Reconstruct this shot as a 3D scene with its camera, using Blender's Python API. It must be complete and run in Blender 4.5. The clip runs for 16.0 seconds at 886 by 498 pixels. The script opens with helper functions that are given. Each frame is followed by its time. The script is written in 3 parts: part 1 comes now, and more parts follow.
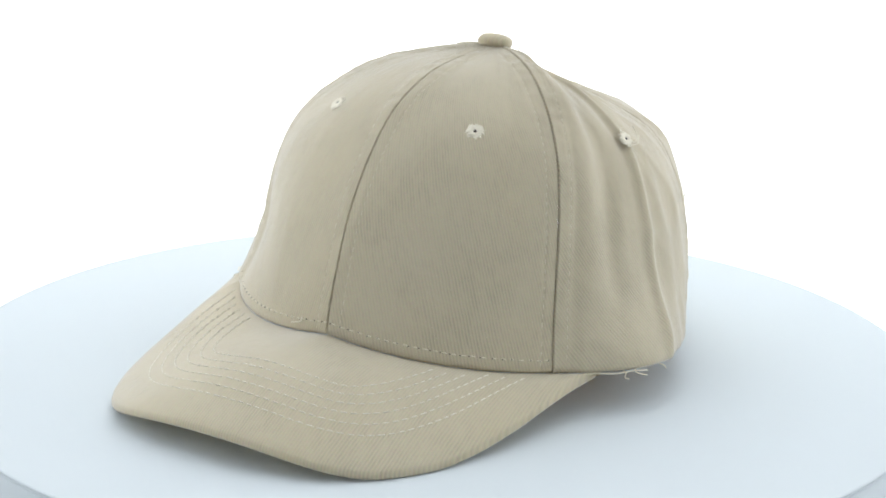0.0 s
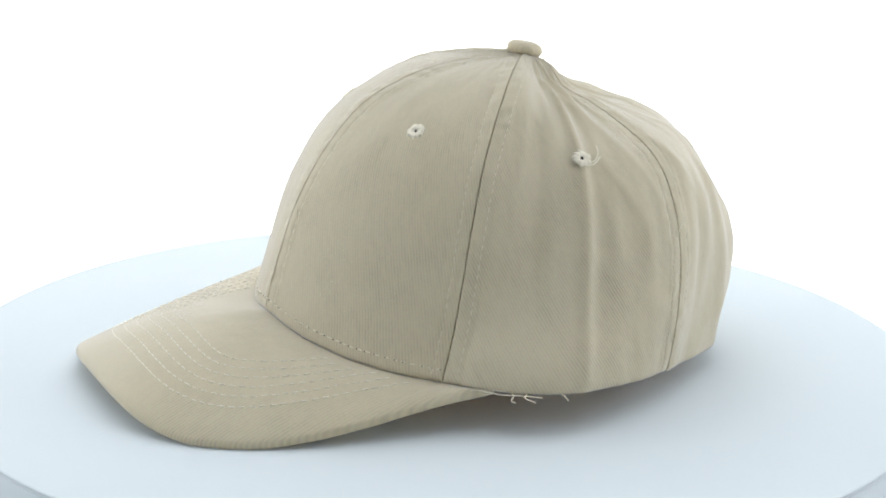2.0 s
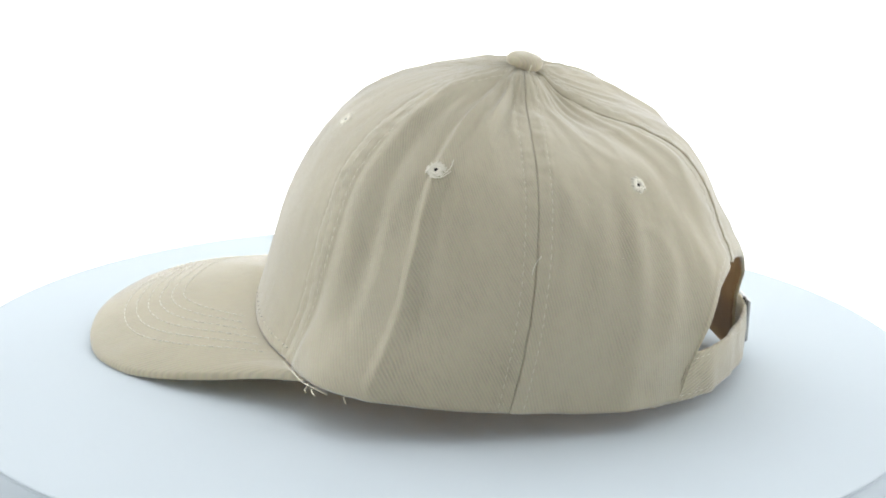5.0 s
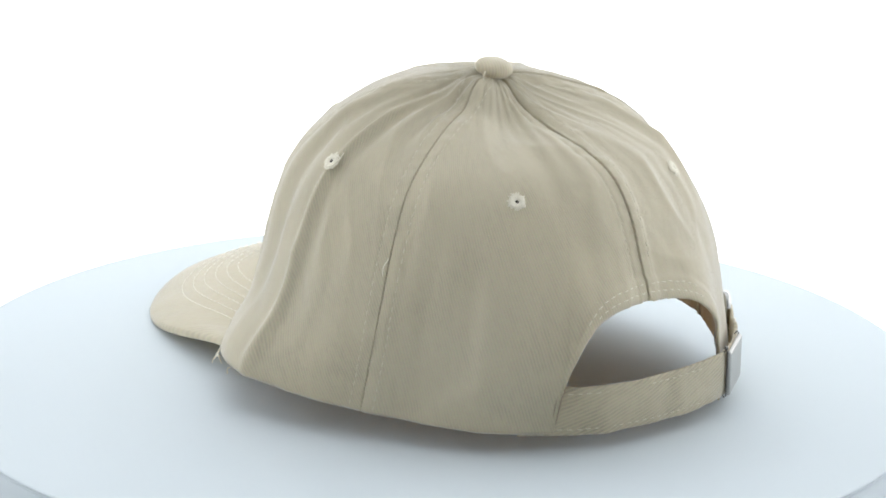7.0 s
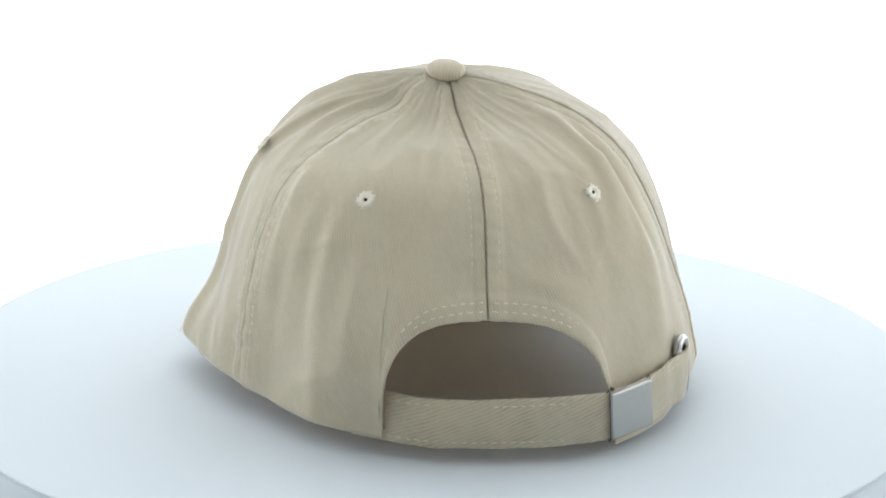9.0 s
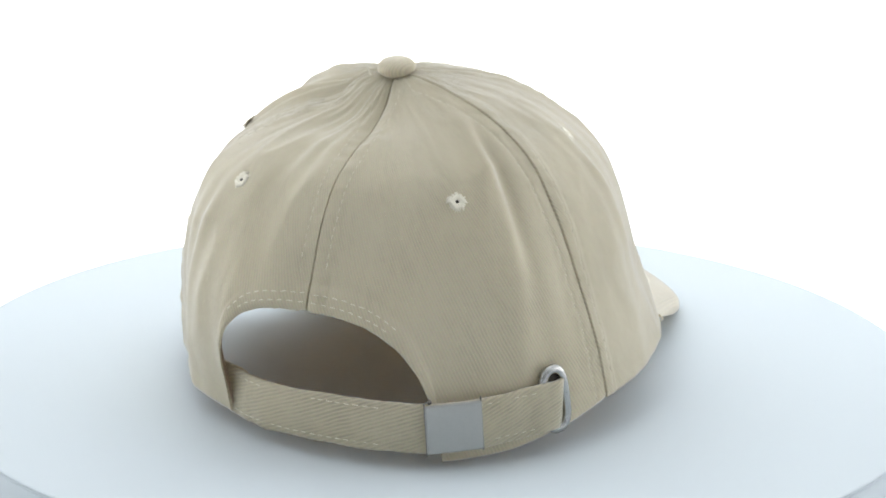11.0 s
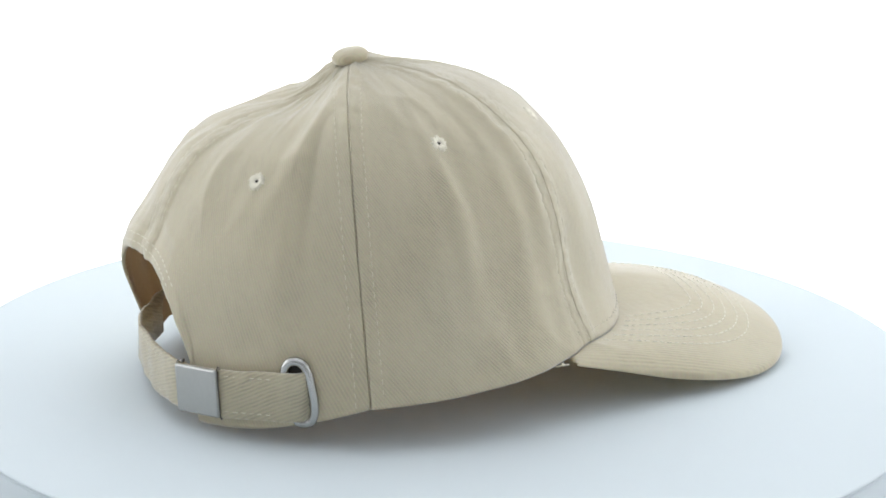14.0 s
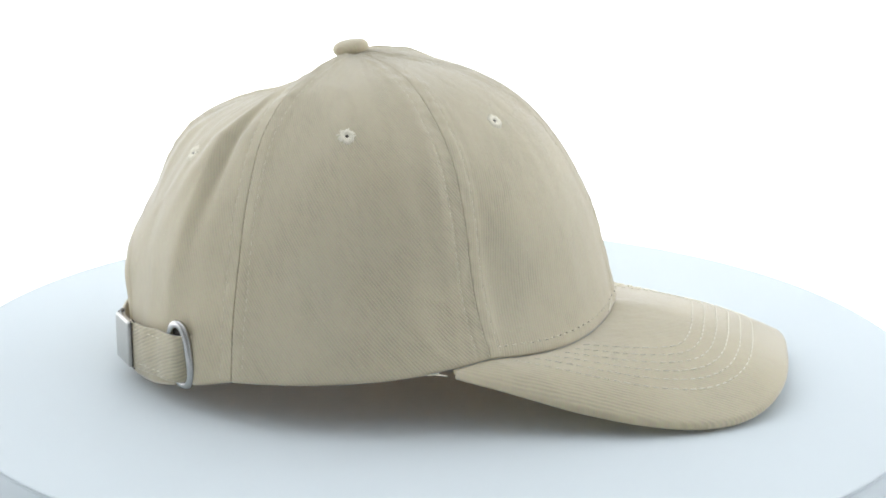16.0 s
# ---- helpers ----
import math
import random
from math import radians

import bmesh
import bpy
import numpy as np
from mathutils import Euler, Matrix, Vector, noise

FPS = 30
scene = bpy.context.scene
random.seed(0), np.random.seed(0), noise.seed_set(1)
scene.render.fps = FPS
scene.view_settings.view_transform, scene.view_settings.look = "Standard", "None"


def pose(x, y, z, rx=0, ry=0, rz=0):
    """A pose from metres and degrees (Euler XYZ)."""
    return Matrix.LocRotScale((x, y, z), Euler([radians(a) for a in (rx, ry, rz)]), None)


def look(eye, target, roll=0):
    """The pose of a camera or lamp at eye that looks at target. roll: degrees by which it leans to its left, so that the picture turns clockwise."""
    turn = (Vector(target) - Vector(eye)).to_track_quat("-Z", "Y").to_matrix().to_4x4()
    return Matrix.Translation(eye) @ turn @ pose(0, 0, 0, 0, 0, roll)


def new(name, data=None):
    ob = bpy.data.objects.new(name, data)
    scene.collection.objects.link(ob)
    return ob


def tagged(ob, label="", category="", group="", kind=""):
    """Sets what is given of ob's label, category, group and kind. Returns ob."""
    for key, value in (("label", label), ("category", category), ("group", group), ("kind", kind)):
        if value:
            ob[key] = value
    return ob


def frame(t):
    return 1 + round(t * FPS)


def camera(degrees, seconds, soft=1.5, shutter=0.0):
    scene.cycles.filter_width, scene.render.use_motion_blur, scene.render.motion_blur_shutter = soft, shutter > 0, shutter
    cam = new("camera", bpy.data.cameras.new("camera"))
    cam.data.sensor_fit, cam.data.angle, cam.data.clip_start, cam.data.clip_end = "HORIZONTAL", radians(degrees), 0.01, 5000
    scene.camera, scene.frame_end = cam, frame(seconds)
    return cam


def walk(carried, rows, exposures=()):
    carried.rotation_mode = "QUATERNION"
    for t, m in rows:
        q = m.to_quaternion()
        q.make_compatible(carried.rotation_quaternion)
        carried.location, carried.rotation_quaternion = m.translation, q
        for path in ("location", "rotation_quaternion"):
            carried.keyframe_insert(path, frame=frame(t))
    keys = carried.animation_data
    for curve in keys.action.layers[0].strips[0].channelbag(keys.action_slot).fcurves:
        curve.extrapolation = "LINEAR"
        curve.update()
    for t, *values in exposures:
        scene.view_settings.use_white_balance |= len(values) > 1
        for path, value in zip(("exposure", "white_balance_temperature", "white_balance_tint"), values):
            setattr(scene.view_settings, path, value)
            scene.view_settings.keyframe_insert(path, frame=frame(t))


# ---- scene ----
import functools
CAM_HEIGHT = 0.2746
cam = camera(26.05, 16.0, soft=1.8)
VIEW = pose(0, -0.8, CAM_HEIGHT, 90 - 15.814, 0, -0.206) @ pose(0, 0, 0, 0, 0, 1.024)
walk(cam, [(0.0, VIEW), (16.0, VIEW)])

TURN = -15.2755            # degrees a second, clockwise from above
DISC_R = 0.2135
FLOOR_Z = -0.024

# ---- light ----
world = bpy.data.worlds.new("studio")
scene.world = world
world.use_nodes = True
world.node_tree.nodes["Background"].inputs[0].default_value = (0.95, 0.985, 1.0, 1)
world.node_tree.nodes["Background"].inputs[1].default_value = 0.3


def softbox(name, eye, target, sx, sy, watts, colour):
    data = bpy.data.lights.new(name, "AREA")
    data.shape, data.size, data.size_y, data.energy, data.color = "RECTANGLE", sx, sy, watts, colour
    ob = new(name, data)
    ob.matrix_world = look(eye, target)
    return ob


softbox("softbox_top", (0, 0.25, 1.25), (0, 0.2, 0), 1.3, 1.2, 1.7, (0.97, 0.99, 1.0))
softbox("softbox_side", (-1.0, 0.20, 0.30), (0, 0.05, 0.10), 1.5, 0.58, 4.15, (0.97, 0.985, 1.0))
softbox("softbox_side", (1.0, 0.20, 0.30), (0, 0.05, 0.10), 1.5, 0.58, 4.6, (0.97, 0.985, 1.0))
# unseen fill lamp added behind the camera to brighten the cap's near side
softbox("added_front_fill", (0, -1.25, 0.50), (0, 0, 0.08), 1.2, 0.6, 0.5, (1.0, 0.99, 0.97))


# ---- materials ----
def material(name):
    m = bpy.data.materials.new(name)
    m.use_nodes = True
    return m, m.node_tree.nodes, m.node_tree.links, m.node_tree.nodes["Principled BSDF"]


def node(nodes, kind, **values):
    n = nodes.new(kind)
    for key, value in values.items():
        n.inputs[key].default_value = value
    return n


def mix(nodes, links, factor, a, b, blend="MIX"):
    """A colour mix; factor, a and b are sockets or values."""
    n = nodes.new("ShaderNodeMix")
    n.data_type, n.blend_type = "RGBA", blend
    for socket, value in ((n.inputs[0], factor), (n.inputs[6], a), (n.inputs[7], b)):
        if isinstance(value, (int, float, tuple)):
            socket.default_value = value
        else:
            links.new(value, socket)
    return n.outputs[2]


def twill(name, angle, base, pitch=0.00115, depth=0.0002, ink=0.80, sheer=0.27):
    """Cotton twill; the UV map is in metres along the cloth, angle turns the ribs."""
    m, nodes, links, bsdf = material(name)
    uv = nodes.new("ShaderNodeUVMap")
    turn = nodes.new("ShaderNodeMapping")
    turn.inputs["Rotation"].default_value = (0, 0, radians(angle))
    links.new(uv.outputs[0], turn.inputs[0])
    rib = node(nodes, "ShaderNodeTexWave", Scale=0.31416 / pitch, Distortion=1.8, Detail=2.0)
    rib.inputs["Detail Scale"].default_value = 0.5
    links.new(turn.outputs[0], rib.inputs["Vector"])
    yarn = node(nodes, "ShaderNodeTexNoise", Scale=1500.0, Detail=2.0)
    links.new(turn.outputs[0], yarn.inputs["Vector"])
    patch = node(nodes, "ShaderNodeTexNoise", Scale=42.0, Detail=4.0)
    links.new(uv.outputs[0], patch.inputs["Vector"])
    shade = node(nodes, "ShaderNodeTexNoise", Scale=14.0, Detail=2.0)
    links.new(uv.outputs[0], shade.inputs["Vector"])
    dark = tuple(c * ink for c in base) + (1,)
    pale = tuple(min(1, c * 1.06) for c in base) + (1,)
    worn = nodes.new("ShaderNodeMapRange")
    worn.inputs["From Min"].default_value, worn.inputs["From Max"].default_value = 0.40, 0.64
    worn.inputs["To Min"].default_value, worn.inputs["To Max"].default_value = 0.38, 0.84
    links.new(patch.outputs["Fac"], worn.inputs["Value"])
    amount = nodes.new("ShaderNodeMath")
    amount.operation = "MULTIPLY"
    slub = node(nodes, "ShaderNodeTexNoise", Scale=420.0, Detail=2.0)
    slub_map = nodes.new("ShaderNodeMapping")
    slub_map.inputs["Scale"].default_value = (1.0, 0.35, 1.0)
    links.new(turn.outputs[0], slub_map.inputs[0])
    links.new(slub_map.outputs[0], slub.inputs["Vector"])
    broken = nodes.new("ShaderNodeMapRange")
    broken.inputs["From Min"].default_value, broken.inputs["From Max"].default_value = 0.34, 0.62
    broken.inputs["To Min"].default_value, broken.inputs["To Max"].default_value = 0.42, 1.0
    links.new(slub.outputs["Fac"], broken.inputs["Value"])
    torn = nodes.new("ShaderNodeMath")
    torn.operation = "MULTIPLY"
    links.new(rib.outputs["Fac"], torn.inputs[0])
    links.new(broken.outputs[0], torn.inputs[1])
    links.new(torn.outputs[0], amount.inputs[0])
    links.new(worn.outputs[0], amount.inputs[1])
    ribs = mix(nodes, links, amount.outputs[0], pale, dark)
    grain = mix(nodes, links, 0.2, ribs, yarn.outputs["Color"], "OVERLAY")
    links.new(mix(nodes, links, 0.11, grain, shade.outputs["Fac"], "OVERLAY"), bsdf.inputs["Base Color"])
    height = nodes.new("ShaderNodeMath")
    height.operation = "MULTIPLY_ADD"
    height.inputs[1].default_value = 0.55
    links.new(yarn.outputs["Fac"], height.inputs[0])
    links.new(amount.outputs[0], height.inputs[2])
    bump = node(nodes, "ShaderNodeBump", Strength=0.55, Distance=depth)
    bump.invert = True
    links.new(height.outputs[0], bump.inputs["Height"])
    crease = node(nodes, "ShaderNodeTexNoise", Scale=75.0, Detail=3.0, Roughness=0.55)
    links.new(uv.outputs[0], crease.inputs["Vector"])
    rumple = node(nodes, "ShaderNodeBump", Strength=0.5, Distance=0.0011)
    links.new(crease.outputs["Fac"], rumple.inputs["Height"])
    links.new(rumple.outputs[0], bump.inputs["Normal"])
    links.new(bump.outputs[0], bsdf.inputs["Normal"])
    bsdf.inputs["Roughness"].default_value = 0.95
    bsdf.inputs["Specular IOR Level"].default_value = 0.15
    bsdf.inputs["Sheen Weight"].default_value = 1.0
    bsdf.inputs["Sheen Roughness"].default_value = 0.4
    thin = nodes.new("ShaderNodeBsdfTranslucent")
    thin.inputs["Color"].default_value = (base[0], base[1] * 0.93, base[2] * 0.82, 1)
    both = nodes.new("ShaderNodeMixShader")
    both.inputs[0].default_value = sheer
    links.new(bsdf.outputs[0], both.inputs[1])
    links.new(thin.outputs[0], both.inputs[2])
    links.new(both.outputs[0], nodes["Material Output"].inputs["Surface"])
    return m


BEIGE = (0.665, 0.612, 0.458)
TWILL_FRONT_LEFT = twill("beige_twill_front_left", 18, BEIGE, pitch=0.00125, depth=0.00028, ink=0.74)
TWILL_FRONT_RIGHT = twill("beige_twill_front_right", -8, BEIGE, depth=0.00022, ink=0.76)
TWILL_SIDE = twill("beige_twill_side", 38, BEIGE, pitch=0.00120, depth=0.00028, ink=0.75)
TWILL_BACK = twill("beige_twill_back", 22, BEIGE, depth=0.00013, ink=0.81)
TWILL_BRIM = twill("beige_twill_brim", -7, BEIGE, pitch=0.00125, depth=0.00028, ink=0.77)
TWILL_STRAP = twill("beige_twill_strap", 72, BEIGE, pitch=0.0015, depth=0.0006, ink=0.62)
# inner face of the panels: darker and browner than BEIGE, and more translucent
TWILL_INSIDE = twill("inner_side_twill", 20, (0.50, 0.39, 0.28), sheer=0.5)


def plain(name, colour, rough, metal=0.0, mottled=0.0, scale=200.0, bump=0.0):
    m, nodes, links, bsdf = material(name)
    co = nodes.new("ShaderNodeTexCoord")
    n = node(nodes, "ShaderNodeTexNoise", Scale=scale, Detail=4.0)
    links.new(co.outputs["Object"], n.inputs["Vector"])
    links.new(mix(nodes, links, mottled, colour + (1,), n.outputs["Fac"], "OVERLAY"), bsdf.inputs["Base Color"])
    bsdf.inputs["Roughness"].default_value = rough
    bsdf.inputs["Metallic"].default_value = metal
    if bump:
        b = node(nodes, "ShaderNodeBump", Strength=0.4, Distance=bump)
        links.new(n.outputs["Fac"], b.inputs["Height"])
        links.new(b.outputs[0], bsdf.inputs["Normal"])
    return m


THREAD = plain("cream_thread", (0.84, 0.80, 0.66), 0.8, mottled=0.15, scale=900.0)
BRIM_THREAD = plain("pale_thread", (0.92, 0.89, 0.77), 0.8, mottled=0.1, scale=900.0)
SEAM_THREAD = plain("beige_thread", (0.79, 0.74, 0.59), 0.85, mottled=0.2, scale=900.0)
EYELET_THREAD = plain("eyelet_thread", (0.83, 0.79, 0.66), 0.85, mottled=0.15, scale=1500.0, bump=0.0001)
LINT = plain("cotton_lint", (0.80, 0.75, 0.58), 0.9)
# dark colours that paint the shade of needle holes, eyelets and ring slot
NEEDLE = plain("needle_shadow", (0.20, 0.17, 0.12), 0.9)
HOLE = plain("eyelet_shadow", (0.05, 0.045, 0.04), 0.9)
STEEL = plain("brushed_steel", (0.40, 0.40, 0.385), 0.40, 1.0, 0.05, 700.0)
CHROME = plain("polished_steel", (0.42, 0.42, 0.41), 0.27, 1.0, 0.1, 300.0)
DARK_METAL = plain("dark_clasp", (0.16, 0.15, 0.14), 0.45, 0.8)
ACRYLIC = plain("white_acrylic", (0.628, 0.690, 0.724), 0.9, mottled=0.02, scale=3.0)
ACRYLIC.node_tree.nodes["Principled BSDF"].inputs["Specular IOR Level"].default_value = 0.0
TABLE = plain("white_table", (0.84, 0.86, 0.88), 0.6, mottled=0.02, scale=3.0)
GREY_CLOTH = plain("grey_cloth", (0.30, 0.31, 0.32), 0.9, mottled=0.05, scale=6.0)
TENT = plain("white_tent_cloth", (0.85, 0.86, 0.87), 0.9, mottled=0.03, scale=6.0)


def glowing(name, colour, strength):
    m, nodes, links, bsdf = material(name)
    bsdf.inputs["Base Color"].default_value = (0.85, 0.86, 0.87, 1)
    bsdf.inputs["Roughness"].default_value = 0.9
    bsdf.inputs["Emission Color"].default_value = colour + (1,)
    bsdf.inputs["Emission Strength"].default_value = strength
    return m


BACKLIGHT = glowing("backlit_white_screen", (1.0, 1.0, 1.0), 1.35)


# ---- mesh helpers ----
def mesh_object(name, bm, mat, smooth=True):
    data = bpy.data.meshes.new(name)
    bm.to_mesh(data)
    bm.free()
    data.materials.append(mat)
    for f in data.polygons:
        f.use_smooth = smooth
    return new(name, data)


def part(name, bm, mat, parent, label="", smooth=True):
    ob = mesh_object(name, bm, mat, smooth)
    ob.parent = parent
    if label:
        tagged(ob, label)
    return ob


def grid(points, uvs=None, wrap=False):
    """A bmesh from an array rows x columns x 3, with a UV map where given."""
    bm = bmesh.new()
    rows, cols = points.shape[:2]
    verts = [[bm.verts.new(points[i, j]) for j in range(cols)] for i in range(rows)]
    layer = bm.loops.layers.uv.new("UVMap") if uvs is not None else None
    for i in range(rows - 1):
        for j in range(cols if wrap else cols - 1):
            k = (j + 1) % cols
            ids = ((i, j), (i + 1, j), (i + 1, k), (i, k))
            f = bm.faces.new([verts[a][b] for a, b in ids])
            if layer is not None:
                for loop, (a, b) in zip(f.loops, ids):
                    loop[layer].uv = uvs[a, b]
    return bm


def lathe(profile, segments=48):
    """A turned body about z from (radius, height) pairs, closed at radius 0."""
    a = np.linspace(0, 2 * np.pi, segments, endpoint=False)
    p = np.array([[(r * np.cos(t), r * np.sin(t), z) for t in a] for r, z in profile])
    bm = grid(p, wrap=True)
    bmesh.ops.remove_doubles(bm, verts=bm.verts, dist=1e-6)
    bmesh.ops.recalc_face_normals(bm, faces=bm.faces)
    return bm


def catmull(table, t):
    """Smooth interpolation of rows at stations given by their chord lengths, t in 0 to 1."""
    p = np.asarray(table, float)
    d = np.r_[0, np.cumsum(np.linalg.norm(np.diff(p, axis=0), axis=1))]
    d /= d[-1]
    m = np.gradient(p, d, axis=0)
    t = np.clip(np.asarray(t, float), 0, 1)
    i = np.clip(np.searchsorted(d, t, side="right") - 1, 0, len(d) - 2)
    h = (d[i + 1] - d[i])[..., None]
    x = ((t - d[i])[..., None]) / h
    return ((2 * x**3 - 3 * x**2 + 1) * p[i] + (x**3 - 2 * x**2 + x) * h * m[i]
            + (-2 * x**3 + 3 * x**2) * p[i + 1] + (x**3 - x**2) * h * m[i + 1])


def tube(path, radius, sides=8, closed=False):
    """A round bar along a path (n x 3)."""
    path = np.asarray(path, float)
    tan = np.gradient(path, axis=0)
    if closed:
        tan = np.roll(path, -1, 0) - np.roll(path, 1, 0)
    tan /= np.linalg.norm(tan, axis=1)[:, None]
    ref = np.array([0.31, 0.2, 0.93])
    n1 = np.cross(tan, ref)
    n1 /= np.linalg.norm(n1, axis=1)[:, None]
    n2 = np.cross(tan, n1)
    a = np.linspace(0, 2 * np.pi, sides, endpoint=False)
    pts = path[:, None] + radius * (np.cos(a)[None, :, None] * n1[:, None] + np.sin(a)[None, :, None] * n2[:, None])
    if closed:
        pts = np.concatenate([pts, pts[:1]])
    bm = grid(pts, wrap=True)
    if closed:
        bmesh.ops.remove_doubles(bm, verts=bm.verts, dist=1e-6)
    else:
        bm.verts.ensure_lookup_table()
        n = len(path)
        bm.faces.new([bm.verts[k] for k in range(sides)])
        bm.faces.new([bm.verts[(n - 1) * sides + k] for k in range(sides)])
    bmesh.ops.recalc_face_normals(bm, faces=bm.faces)
    return bm


# ---- the studio ----
def box(lo, hi):
    bm = bmesh.new()
    bmesh.ops.create_cube(bm, size=1, matrix=Matrix.LocRotScale((Vector(lo) + Vector(hi)) / 2, None, Vector(hi) - Vector(lo)))
    return bm


def studio():
    ob = mesh_object("table_top", box((-1.1, -1.6, FLOOR_Z - 0.03), (1.1, 0.08, FLOOR_Z)), TABLE, False)
    tagged(ob, "smooth white table top under the turntable", "table", kind="structure")
    # backlit sweep: flat near the table, curving up behind
    a = np.linspace(0, np.pi / 2, 24)
    yz = [(0.0801, FLOOR_Z), (0.5, FLOOR_Z)] + [(1.12 + 0.5 * np.sin(t), FLOOR_Z + 0.5 * (1 - np.cos(t))) for t in a] + [(1.62, 1.35)]
    p = np.array([[(x, yy, zz) for x in np.linspace(-1.1, 1.1, 5)] for yy, zz in yz])
    bm = grid(p)
    ob = mesh_object("backdrop", bm, BACKLIGHT)
    m = ob.modifiers.new("thickness", "SOLIDIFY")
    m.thickness, m.offset = 0.01, 1.0
    tagged(ob, "bright white backlit curved studio backdrop", "backdrop", kind="structure")
    for name, lo, hi in (("wall_left", (-1.12, -1.6, -0.05), (-1.1, 1.64, 1.35)), ("wall_right", (1.1, -1.6, -0.05), (1.12, 1.64, 1.35)),
                         ("wall_behind", (-1.12, -1.62, -0.05), (1.12, -1.6, 1.35)), ("ceiling", (-1.12, -1.62, 1.35), (1.12, 1.64, 1.37))):
        cloth = GREY_CLOTH if name == "wall_behind" else TENT
        tagged(mesh_object(name, box(lo, hi), cloth, False), "plain cloth side of a photo tent", "wall", kind="structure")


studio()


def turntable():
    r = DISC_R
    ob = mesh_object("turntable", lathe([(0, 0), (r * 0.5, 0), (r - 0.0008, 0), (r - 0.0002, -0.0003), (r, -0.0008), (r - 0.0006, -0.0012), (r - 0.0006, -0.0018), (r, -0.0022), (r, -0.0185), (r - 0.001, -0.0195), (0, -0.0195)], 160), ACRYLIC)
    ob.data.polygons.foreach_set("use_smooth", [abs(p.normal.z) < 0.4 for p in ob.data.polygons])
    hub = part("hub", lathe([(0, -0.0198), (0.18, -0.0198), (0.18, FLOOR_Z + 0.0003), (0, FLOOR_Z + 0.0003)], 96), TABLE, ob, smooth=False)
    return tagged(ob, "round matt white acrylic turntable plate, slowly turning", "turntable")


TABLE_DISC = turntable()

# ---- the cap ----
# Cap space: x to the wearer's right, y towards the brim, z up, metres.
CAP_TURN = -123.476 - 90
CAP_AT = (0.01232, 0.02018)
TOP = np.array([-0.0043, -0.0150])
# Each seam: azimuth from the front at top, middle and bottom, then (radius, height) stations in millimetres.
SEAMS = [
    ((1.2, 1.8, 2), [(0, 133), (10, 132.3), (26, 131), (49, 127), (74, 115), (90, 98), (103, 76), (111, 54), (117.5, 30)]),
    ((46, 51.5, 50), [(0, 133), (10, 132.6), (25, 131.5), (45, 128), (67, 117.5), (86, 101), (96, 80), (102, 54), (106, 42), (113, 28)]),
    ((114, 109.4, 105.5), [(0, 132), (16, 131), (33, 127), (49, 121.5), (70, 107), (82, 88), (94, 59), (101, 39), (106, 17)]),
    ((171, 177.5, 177.5), [(0, 131), (7, 128), (13, 122), (30, 114), (51, 108.5), (68, 100), (78, 87), (84, 73), (90, 57), (94, 32), (94, 7)]),
    ((254, 247.3, 254), [(0, 132), (14, 129), (22, 121), (36, 116.5), (49, 111), (72, 96), (82, 77), (87, 56), (89, 35), (89, 12)]),
    ((304.5, 309, 314), [(0, 133), (19, 132.2), (37, 128.8), (64, 115), (81, 98), (89, 78), (94, 58), (99, 37), (107, 18)]),
]
